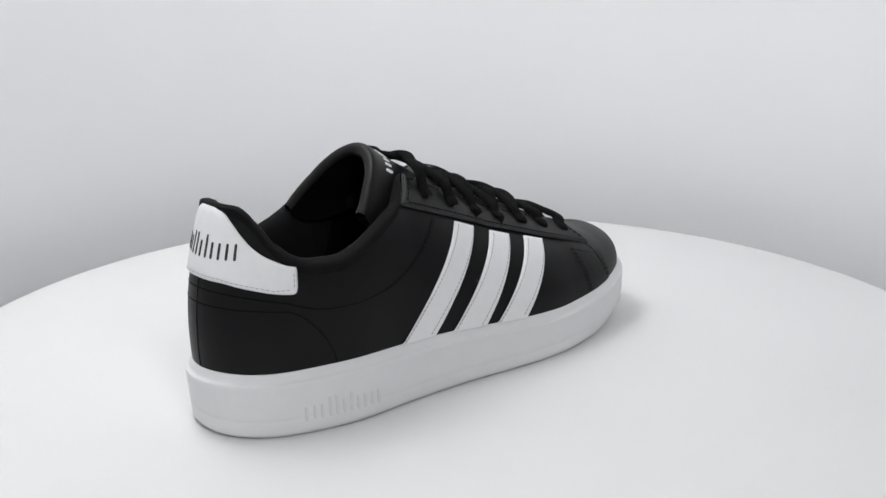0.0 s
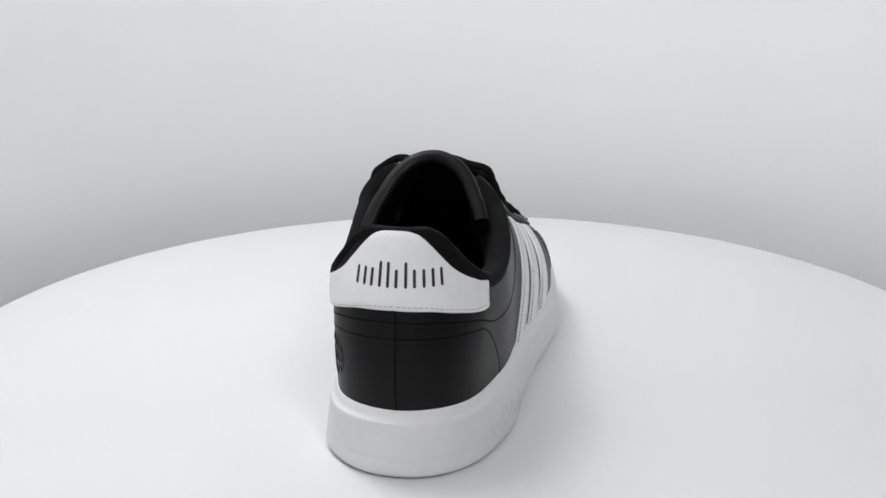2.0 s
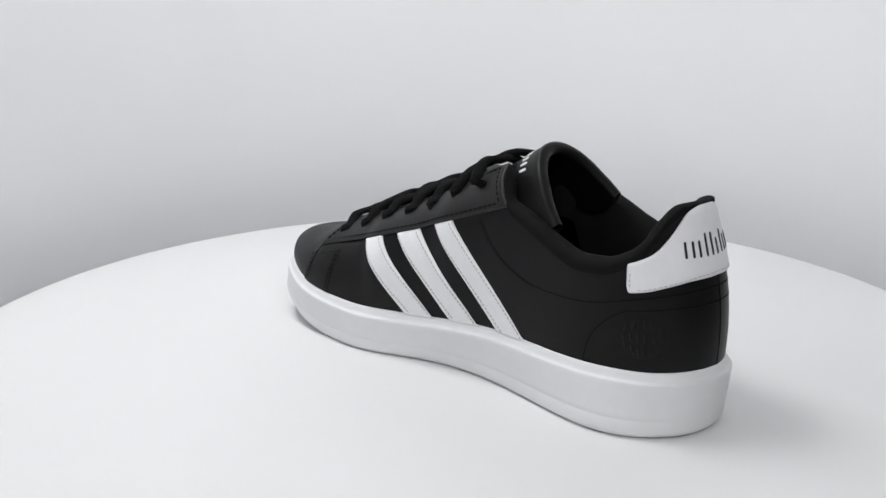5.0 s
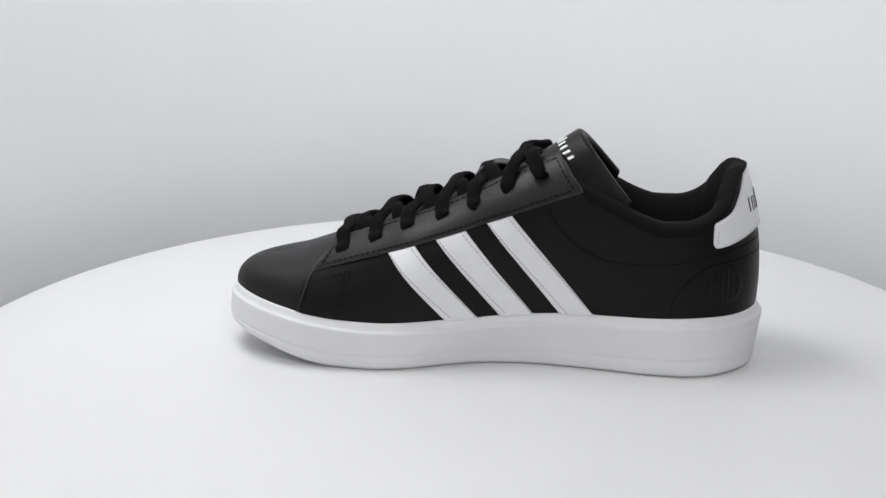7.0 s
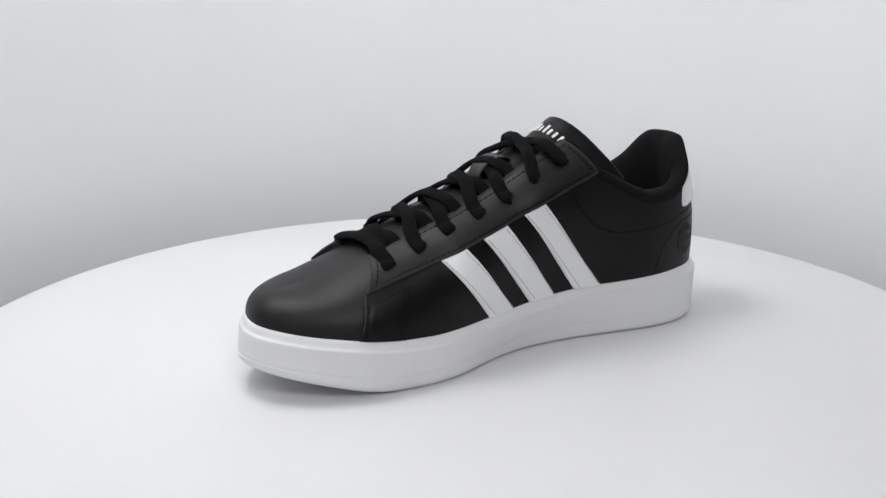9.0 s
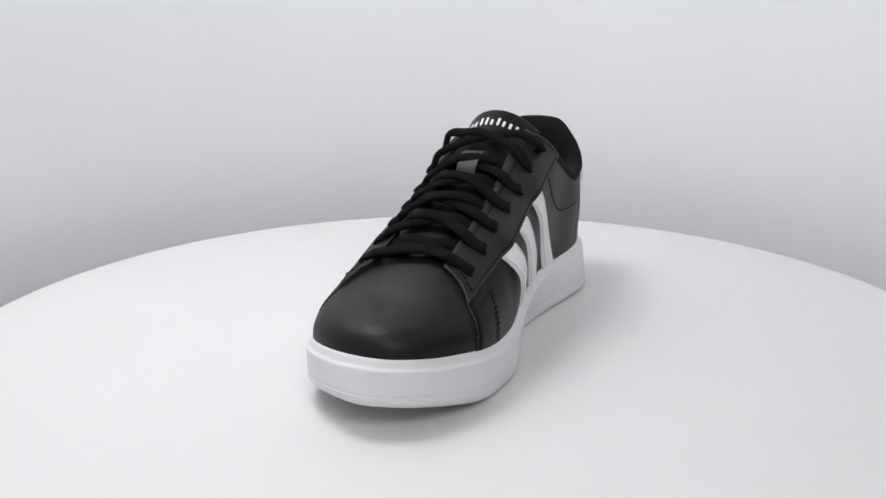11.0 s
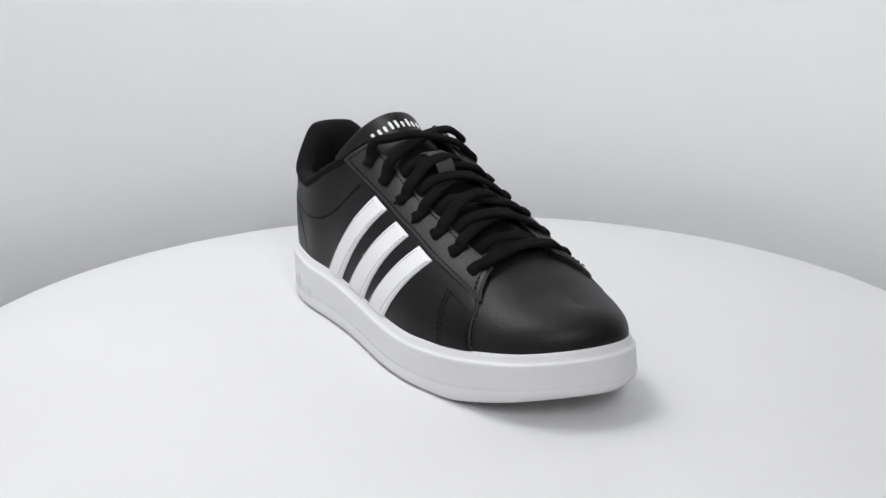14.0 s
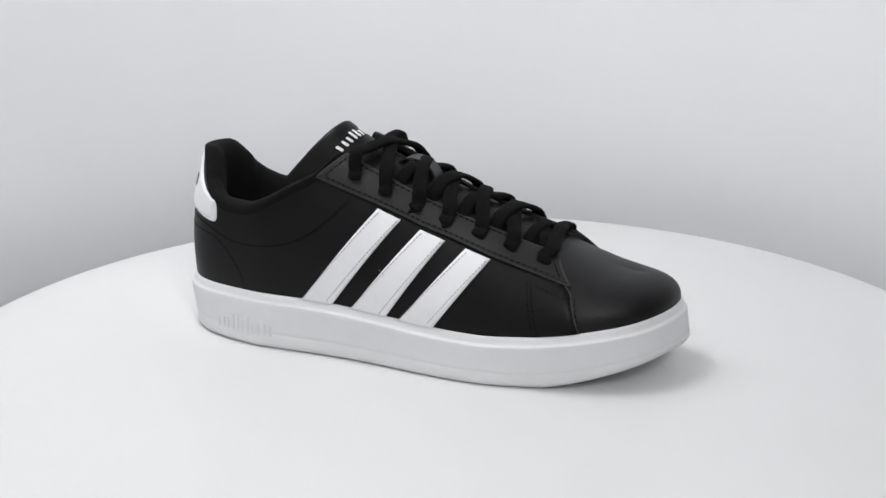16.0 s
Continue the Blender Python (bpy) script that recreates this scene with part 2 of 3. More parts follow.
def lathe(prof, n=160):
    return grid_geo(np.array([[(r * math.cos(a), r * math.sin(a), z) for r, z in prof] for a in np.linspace(0, 2 * math.pi, n, endpoint=False)]), close_i=True)


def turntable():
    base = new("turntable")
    tagged(base, "round white motorised display turntable with a smooth rounded rim", "turntable")
    disc = [(0.0005, 0.0027), (0.10, 0.0027), (0.25, 0.0027), (0.2860, 0.0027), (0.2905, 0.0021), (0.2942, 0.0010), (0.2970, -0.0003), (0.2990, -0.0018), (0.30, -0.003), (0.30, -0.015), (0.2985, -0.0178), (0.295, -0.0185), (0.0005, -0.0185)]
    part("disc", lathe(disc), DISC_WHITE, base, "smooth white disc", scale=1.0)
    part("pedestal", lathe([(0.0005, -0.0187), (0.11, -0.0187), (0.112, -0.021), (0.12, -0.14), (0.125, -0.152), (0.0005, -0.152)], 64), DISC_WHITE, base, "plain white drum", scale=1.0)
    return base


# ---- shoe ----
NS = 150


def ring_xy(curves, inset=0.0, n=NS):
    """Closed plan outline: inner side heel to toe, then outer side back; moved inwards by inset."""
    s = np.linspace(0, 1, n)
    q = np.concatenate([on_curve(curves, 1, s), on_curve(curves, -1, s[::-1])[1:-1]])
    t = np.roll(q, -1, 0) - np.roll(q, 1, 0)
    t /= np.linalg.norm(t, axis=1, keepdims=True)
    return q + inset * np.stack([t[:, 1], -t[:, 0]], 1)


sole_z = pchip([(-162, 3.1), (-140, 2.7), (40, 2.7), (60, 2.9), (75, 5.0), (90, 8.4), (110, 12.9), (130, 16.4)])


def sole(shoe):
    low, mid = ring_xy(SOLE_CURVE), ring_xy(UPPER_CURVE, -3.5)
    zb, zj = sole_z(low[:, 0]), feather_z(mid[:, 0])

    def ring(base, inset, z):
        t = np.roll(base, -1, 0) - np.roll(base, 1, 0)
        t /= np.linalg.norm(t, axis=1, keepdims=True)
        return np.column_stack([base + inset * np.stack([t[:, 1], -t[:, 0]], 1), z])

    def wall(k):
        return low * (1 - k) + mid * k
    toe = np.clip((low[:, 0] - 70) / 50, 0, 1)[:, None]
    rows = [ring(low, 15 + 4 * toe, zb + 0.3)]
    for q in np.linspace(0, np.pi / 2, 8):
        rows.append(ring(low, (4.0 + 5.0 * toe) * (1 - math.sin(q)), zb + (3.6 + 3.4 * toe[:, 0]) * (1 - math.cos(q))))
    for k in (0.22, 0.235, 0.25, 0.265, 0.36, 0.55, 0.75, 0.93):
        rows.append(ring(wall(k), 0.10 if 0.23 < k < 0.26 else 0, zb + 3.6 + (zj - 5.4 - zb - 3.6) * k))
    rows += [ring(mid, 0.0, zj - 5.1), ring(mid, 0.15, zj - 4.7), ring(mid, 0.55, zj - 4.35), ring(mid, 1.3, zj - 4.05), ring(mid, 1.8, zj - 3.4), ring(mid, 2.3, zj - 1.8), ring(mid, 2.8, zj - 0.5),
             ring(mid, 3.4, zj - 0.05), ring(mid, 4.3, zj), ring(mid, 7.5, zj - 1.2), ring(mid, 16, zj - 2)]
    g = np.array(rows)
    v, f = grid_geo(g, close_j=True)
    n = g.shape[1]
    f.append(tuple(range(n))[::-1])
    f.append(tuple(range((len(rows) - 1) * n, len(rows) * n)))
    body = part("sole", (v, f), RUBBER, shoe, "thick white rubber cupsole with a rounded rim")
    return body, mid, low


def panel(name, side, sv, d, mat, parent, label="", under=-0.6, edge=0.5, lift=None):
    """A panel laid on the last; sv(a, b) gives (s, v) arrays; d its height. Its rim is rolled down to the last."""
    na, nb = sv[2], sv[3]
    a = np.concatenate([[0, 0, 0.35 / na], np.linspace(1 / na, 1 - 1 / na, na - 1), [1 - 0.35 / na, 1, 1]])
    b = np.concatenate([[0, 0, 0.35 / nb], np.linspace(1 / nb, 1 - 1 / nb, nb - 1), [1 - 0.35 / nb, 1, 1]])
    aa, bb = np.meshgrid(a, b, indexing="ij")
    s, v = sv[0](aa, bb)
    h = np.full(aa.shape, float(d)) + (lift(aa, bb) if lift else 0.0)
    h[1, :] = h[-2, :] = h[:, 1] = h[:, -2] = d * edge
    h[0, :] = h[-1, :] = h[:, 0] = h[:, -1] = under
    if lift:
        up = lift(aa, bb)
        h[1, :], h[-2, :], h[:, 1], h[:, -2] = h[1, :] + up[1, :], h[-2, :] + up[-2, :], h[:, 1] + up[:, 1], h[:, -2] + up[:, -2]
    return part(name, grid_geo(off(side, s, v, h)), mat, parent, label)


def tube(points, radius, n=6, flat=None, normals=None, cap=True):
    """A swept tube; with normals and flat = (width, height) a flat rounded band."""
    p = np.array(points, float)
    t = np.gradient(p, axis=0)
    t /= np.linalg.norm(t, axis=1, keepdims=True) + 1e-12
    if normals is None:
        ref = np.tile((0.0, 0.0, 1.0), (len(p), 1))
        ref[np.abs(t[:, 2]) > 0.9] = (0, 1, 0)
    else:
        ref = np.array(normals, float)
    u = np.cross(t, ref)
    u /= np.linalg.norm(u, axis=1, keepdims=True) + 1e-12
    w = np.cross(u, t)
    ang = np.linspace(0, 2 * np.pi, n, endpoint=False)
    if flat:
        c, q = np.cos(ang), np.sin(ang)
        prof = np.stack([np.sign(c) * np.abs(c) ** 0.7 * flat[0] / 2, np.sign(q) * np.abs(q) ** 0.8 * flat[1] / 2], 1)
        prof = np.repeat(prof[None], len(p), 0)
    else:
        r = np.broadcast_to(np.asarray(radius, float), (len(p),))
        prof = np.stack([np.cos(ang), np.sin(ang)], 1)[None] * r[:, None, None]
    g = p[:, None] + prof[..., :1] * u[:, None] + prof[..., 1:] * w[:, None]
    v, f = grid_geo(g, close_j=True)
    if cap:
        f.append(tuple(range(n))[::-1])
        f.append(tuple(range((len(p) - 1) * n, len(p) * n)))
    return v, f


def resample(pts, step):
    p = np.array(pts, float)
    c = np.concatenate([[0], np.cumsum(np.linalg.norm(np.diff(p, axis=0), axis=1))])
    q = np.linspace(0, c[-1], max(2, int(round(c[-1] / step)) + 1))
    return np.stack([np.interp(q, c, p[:, k]) for k in range(p.shape[1])], 1)


def stitches(side, sv_pts, d, length=2.1, gap=0.9, r=0.32):
    """Separate thread stitches along a line given on the last."""
    path = resample(np.array(sv_pts), 0.0008)
    p = off(side, path[:, 0], path[:, 1], np.full(len(path), d))
    c = np.concatenate([[0], np.cumsum(np.linalg.norm(np.diff(p, axis=0), axis=1))])
    geos, x = [], 0.6
    while x + length < c[-1]:
        q = np.linspace(x, x + length, 4)
        pts = np.stack([np.interp(q, c, p[:, k]) for k in range(3)], 1)
        geos.append(tube(pts, [r * 0.5, r, r, r * 0.5], 5))
        x += length + gap
    return joined(*geos)


def xz_line(side, pts, step=1.0):
    p = resample(pts, step)
    s, v = sv_of_xz(side, p[:, 0], p[:, 1])
    return np.stack([s, v], 1)


def upper(shoe):
    for side, who in ((1, "inner"), (-1, "outer")):
        # quarter, up to the collar and the eyestay's edge

        def q_sv(a, b, side=side):
            s = a * s_of_bx(side, 80 - 10 * b - 12 * np.clip((b - 0.7) / 0.3, 0, 1))
            return s, -0.02 + b * (v_leather(side, s) + 0.02)
        n = 110
        a, b = np.meshgrid(np.linspace(0, 1, n), np.sin(np.linspace(0, 1, 40) * np.pi / 2), indexing="ij")
        s, v = q_sv(a, b)
        k = np.clip((on_curve(UPPER_CURVE, side, s)[..., 0] - 42) / 24, 0, 1)
        g = off(side, s, v, 0.8 * k * k * (3 - 2 * k))
        g[-1] -= last_normal(side, s[-1], v[-1]) * 0.9
        part("quarter", grid_geo(g), LEATHER, shoe, "smooth black leather quarter")
        rim = off(side, s[-1], v[-1], np.full(len(s[-1]), 0.35))
        part("cut_edge", tube(rim, 0.5, 6), EDGE, shoe, "dark grey raw leather edge")
        # lining wall inside the collar
        sl = np.linspace(0, float(s_of_bx(side, 45)), 80)
        a, b = np.meshgrid(sl, np.linspace(0, 1, 16), indexing="ij")
        g = off(side, a, b * v_edge(side, a), -3.0 - 4.0 * np.sin(b * np.pi))
        part("lining", grid_geo(g), SHADED_LINING, shoe, "black padded textile lining")
        # toe half
        sa = np.linspace(float(s_of_bx(side, 56)), 1, 60)
        a, b = np.meshgrid(sa, np.sin(np.linspace(0, 1, 40) * np.pi / 2), indexing="ij")
        half = grid_geo(last(side, a, b))
        toe = half if side > 0 else joined(toe, half)
    part("toe_box", toe, TOE_LEATHER, shoe, "rounded black grained leather toe box")
    # insole
    q = ring_xy(UPPER_CURVE, 3.0, 60)
    n = len(q)
    z = feather_z(q[:, 0]) + 3
    part("insole", ([(*p, h) for p, h in zip(q, z)] + [(x * 0.5 - 8, y * 0.4, h) for (x, y), h in zip(q, z)], [(i, (i + 1) % n, n + (i + 1) % n, n + i) for i in range(n)] + [tuple(range(n, 2 * n))]),
         SHADED_LINING, shoe, "black textile insole")
    # padded collar roll: it stands proud of the leather and folds inwards
    s = np.linspace(0, 1, 90)
    rails = []
    for side in (1, -1):
        ss = s * float(s_of_bx(side, -52))
        lip, ve = v_leather(side, ss), v_edge(side, ss)
        slim = 1 - 0.45 * np.clip((ss / ss[-1] - 0.8) / 0.2, 0, 1)
        rows = []
        for o, h in ((-0.6, -1.0), (0.35, 0.0), (0.9, 0.35), (0.6, 0.75), (-0.8, 1.02), (-3.2, 1.2), (-6.4, 1.16), (-8.8, 0.75), (-10.2, -0.4), (-10.8, -2.0), (-10.4, -4.4), (-8.8, -7.5), (-7.4, -10.0), (-6.0, -12.0)):
            rise = (off(side, ss, ve, np.zeros(ss.shape)) - off(side, ss, lip, np.zeros(ss.shape)))[:, 2]
            base = off(side, ss, lip, o * slim)
            base[:, 2] += np.maximum(rise, 2.0) * h
            rows.append(base)
        rails.append(np.array(rows))
    g = np.concatenate([rails[0][:, ::-1], rails[1][:, 1:]], 1)
    part("collar", grid_geo(g), TEXTILE, shoe, "padded black textile collar roll")


STRIPES = {1: [((31.0, 64.9), (17.3, 69.9), (0.0, 29.4), (-17.0, 30.2)),
               ((6.1, 72.8), (-9.0, 77.8), (-28.6, 31.4), (-46.2, 32.0)),
               ((-19.9, 82.2), (-32.4, 86.8), (-60.0, 32.6), (-77.0, 33.0))],
           -1: [((30.8, 64.0), (17.2, 68.2), (2.8, 29.2), (-17.2, 30.0)),
                ((5.8, 71.2), (-8.0, 75.8), (-24.8, 30.6), (-46.4, 31.6)),
                ((-19.2, 80.0), (-32.2, 85.0), (-57.8, 32.4), (-76.6, 32.8))]}
STAY = [(71.5, 53.2), (31.5, 65.2), (17.5, 69.8), (6.7, 73.3), (-7, 77.6), (-19, 82.2), (-32, 87), (-50, 93.2), (-67.6, 99.4)]


def overlays(shoe):
    for side, who in ((1, "inner"), (-1, "outer")):
        for tf, tr, bf, br in STRIPES[side]:
            def s_sv(a, b, side=side, tf=tf, tr=tr, bf=bf, br=br):
                f0, f1 = np.array(tf), np.array(tr)
                g0, g1 = np.array(bf) - (0.4, 3.0), np.array(br) - (0.4, 3.0)
                x = (f0[0] * (1 - b) + f1[0] * b) * (1 - a) + (g0[0] * (1 - b) + g1[0] * b) * a
                z = (f0[1] * (1 - b) + f1[1] * b) * (1 - a) + (g0[1] * (1 - b) + g1[1] * b) * a
                return sv_of_xz(side, x, z)
            st = panel("stripe", side, (s_sv, None, 26, 8), 1.3, WHITE_LEATHER, shoe, "white leather side stripe")
            rows = []
            for b in (0.11, 0.89):
                x0, z0 = np.array(tf) * (1 - b) + np.array(tr) * b
                x1, z1 = np.array(bf) * (1 - b) + np.array(br) * b
                rows.append(stitches(side, xz_line(side, [(x0, z0 - 1), (x1, z1 + 0.5)]), 1.32, 1.7, 0.5, 0.26))
            part("stitching", joined(*rows), GREY_THREAD, st, "pale grey thread")

        # eyestay
        stay_x = np.array([p[0] for p in STAY])
        stay_c = np.concatenate([[0], np.cumsum(np.hypot(*np.diff(np.array(STAY), axis=0).T))])
        stay_c /= stay_c[-1]

        def e_sv(a, b, side=side):
            x = np.interp(a, stay_c, stay_x)
            z = np.interp(a, stay_c, [p[1] for p in STAY])
            s0, v0 = sv_of_xz(side, x, z)
            bx = 61 - a * 117
            s1 = np.interp(bx, UPPER_CURVE[side][1][:, 0], UPPER_CURVE[side][0])
            v1 = v_edge(side, s1) + 0.004
            return s0 * (1 - b) + s1 * b, v0 * (1 - b) + v1 * b
        
        def raised(a, b):
            return 1.7 * np.exp(-(a / 0.13) ** 2) * np.clip(b, 0, 1) ** 0.7
        stay = panel("eyestay", side, (e_sv, None, 60, 14), 2.0, STAY_LEATHER, shoe, "black leather eyestay with stitched edges", under=-1.0, lift=raised)
        rows = []
        aa = np.linspace(0.02, 0.985, 120)
        rows.append(stitches(side, np.stack(e_sv(aa, np.full(120, 0.10)), 1), 2.0, 2.4, 0.8, 0.42))
        rows.append(stitches(side, np.stack(e_sv(aa, np.full(120, 0.90)), 1), 2.0, 2.4, 0.8, 0.42))
        bb = np.linspace(0.1, 0.9, 40)
        rows.append(stitches(side, np.stack(e_sv(np.full(40, 0.03), bb), 1), 2.0 + 1.6 * 0.7, 2.4, 0.8, 0.42))
        rows.append(stitches(side, np.stack(e_sv(np.full(40, 0.978), bb), 1), 2.0, 2.4, 0.8, 0.42))
        part("stitching", joined(*rows), THREAD, stay, "black thread")
        ring = np.concatenate([np.stack(e_sv(np.linspace(0, 1, 90), np.zeros(90)), 1), np.stack(e_sv(np.ones(24), np.linspace(0, 1, 24)), 1)[1:],
                               np.stack(e_sv(np.linspace(1, 0, 90), np.ones(90)), 1)[1:], np.stack(e_sv(np.zeros(24), np.linspace(1, 0, 24)), 1)[1:]])
        frac = np.concatenate([np.zeros(90), np.linspace(0, 1, 24)[1:], np.ones(89), np.linspace(1, 0, 24)[1:]])
        along = np.concatenate([np.linspace(0, 1, 90), np.ones(23), np.linspace(1, 0, 90)[1:], np.zeros(23)])
        p = off(side, ring[:, 0], ring[:, 1], 1.0 + raised(along, frac))
        part("cut_edge", tube(p, 0.75, 8, cap=False), EDGE, stay, "dark grey raw leather edge")

    # heel tab: one white piece round the heel
    tab_top = pchip([(0, 108.6), (5, 108.4), (9, 107.3), (12, 105.5), (15.5, 102.2), (20, 96.8), (25, 90.4), (30, 85.6), (33, 83.2), (38, 81.5)])
    tab_low = pchip([(0, 77.2), (14, 76.3), (24, 73.5), (33, 70.3), (40, 69.5)])
    n, m = 61, 26
    t = np.linspace(-1, 1, 2 * n - 1)
    g = np.zeros((len(t), m, 3))
    for i, a in enumerate(t):
        side = 1 if a >= 0 else -1
        arc = abs(a) * (49.0 if a >= 0 else 52.0)
        s = np.full(m, arc / (340.0))
        y = np.abs(last(side, s[:1], np.array([0.35]))[0, 1])
        zt, zl = float(tab_top(min(y, 40))), float(tab_low(min(y, 40)))
        if abs(a) > 0.93:
            k = (abs(a) - 0.93) / 0.07
            zl += 3.5 * (1 - math.sqrt(max(0, 1 - k * k)))
        z = np.linspace(zl, zt, m)
        d = np.full(m, 1.5)
        d[0] = d[-1] = -0.8
        z[1], z[-2] = zl + 0.02, zt - 0.02
        d[1] = d[-2] = 0.8
        z[2], z[-3] = zl + 0.7, zt - 0.7
        if i in (0, len(t) - 1):
            d[:] = -0.8
        elif i in (1, len(t) - 2):
            d[:] = np.minimum(d, 0.9)
        g[i] = off(side, s, v_of_z(side, s, z), d)
    g[1], g[-2] = g[1] * 0.05 + g[0] * 0.95, g[-2] * 0.05 + g[-1] * 0.95
    return part("heel_tab", grid_geo(g), WHITE_LEATHER, shoe, "white leather heel tab")


TONGUE_Z = pchip([(-64, 124.6), (-57, 120), (-50, 115.5), (-32, 106), (-15, 97.5), (6, 89), (30, 79.5), (50, 71.2), (64, 64)])


def tongue_at(x, b):
    """A point of the tongue's face: x along the centre line, b across from -1 to 1."""
    x, b = np.broadcast_arrays(np.asarray(x, float), np.asarray(b, float))
    k = np.clip((-15 - x) / 49, 0, 1)
    k = k * k * (3 - 2 * k)
    w, drop, phi = 23 + 4 * k, 9 + 22 * k, b * 1.9
    return np.stack([x - 25 * k * (1 - np.cos(phi)), 1.2 * (1 - k) + w * np.sin(phi) + 5 * np.sign(phi) * np.clip((np.abs(phi) - 1.1) / 0.8, 0, 1) * k, TONGUE_Z(x) - drop * (1 - np.cos(phi))], -1)


def tongue_normal(x, b):
    n = np.cross(tongue_at(x, np.asarray(b) + 0.01) - tongue_at(x, np.asarray(b) - 0.01), tongue_at(np.asarray(x) + 0.3, b) - tongue_at(np.asarray(x) - 0.3, b))
    n /= np.linalg.norm(n, axis=-1, keepdims=True)
    phi = np.broadcast_to(np.asarray(b, float) * 1.9, n.shape[:-1])
    out = n[..., 1] * np.sin(phi) + n[..., 2] * np.cos(phi)
    return n * np.where(out < 0, -1, 1)[..., None]


def tongue(shoe):
    n, m = 56, 37
    x, b = np.meshgrid(np.linspace(64, -64, n), np.linspace(-0.86, 0.96, m), indexing="ij")
    b = b * (1 - 0.1 * np.clip((-46 - x) / 18, 0, 1) ** 2)
    g, nn = tongue_at(x, b), tongue_normal(np.clip(x, -63.5, 63.5), np.clip(b, -0.98, 0.98))
    rows = []
    for q in np.linspace(0, np.pi, 9):
        rows.append((math.sin(q) * 2.4, -3.3 + 3.3 * math.cos(q)))
    end_dir = (g[-1] - g[-2]) / np.linalg.norm(g[-1] - g[-2], axis=1, keepdims=True)
    end = np.array([g[-1] + end_dir * o + nn[-1] * d for o, d in rows])
    inner = g - nn * 6.6
    rim = [grid_geo(np.stack([g[:, k], (g[:, k] + inner[:, k]) / 2 + np.array([0, sg * 1.2, 0]), inner[:, k]])) for k, sg in ((0, -1), (-1, 1))]
    ob = part("tongue", joined(grid_geo(g), grid_geo(end), *rim), LEATHER, shoe, "padded black leather tongue with a rounded top")
    part("tongue_lining", grid_geo(inner), SHADED_LINING, ob, "black textile tongue lining")
    # lace keeper
    q = np.linspace(0, 1, 12)
    kx = -31 + 21 * q
    up = 6.6 * np.sin(q * np.pi) ** 0.6 + 0.5
    band = []
    for yb in (-0.122, -0.118, 0.118, 0.122):
        d = up - (0.9 if abs(yb) > 0.12 else 0)
        band.append(tongue_at(kx, np.full(12, yb)) + tongue_normal(kx, np.full(12, yb)) * d[:, None])
    part("lace_keeper", grid_geo(np.array(band)), KEEPER, ob, "dark grey leather lace keeper")
    return ob


def smooth_path(pts, step=1.2):
    p = np.array(pts, float)
    ext = np.vstack([2 * p[0] - p[1], p, 2 * p[-1] - p[-2]])
    out = []
    for i in range(1, len(ext) - 2):
        for t in np.linspace(0, 1, 10, endpoint=False):
            a, b, c, d = ext[i - 1:i + 3]
            out.append(0.5 * (2 * b + (c - a) * t + (2 * a - 5 * b + 4 * c - d) * t * t + (3 * b - a - 3 * c + d) * t**3))
    out.append(p[-1])
    return resample(out, step)


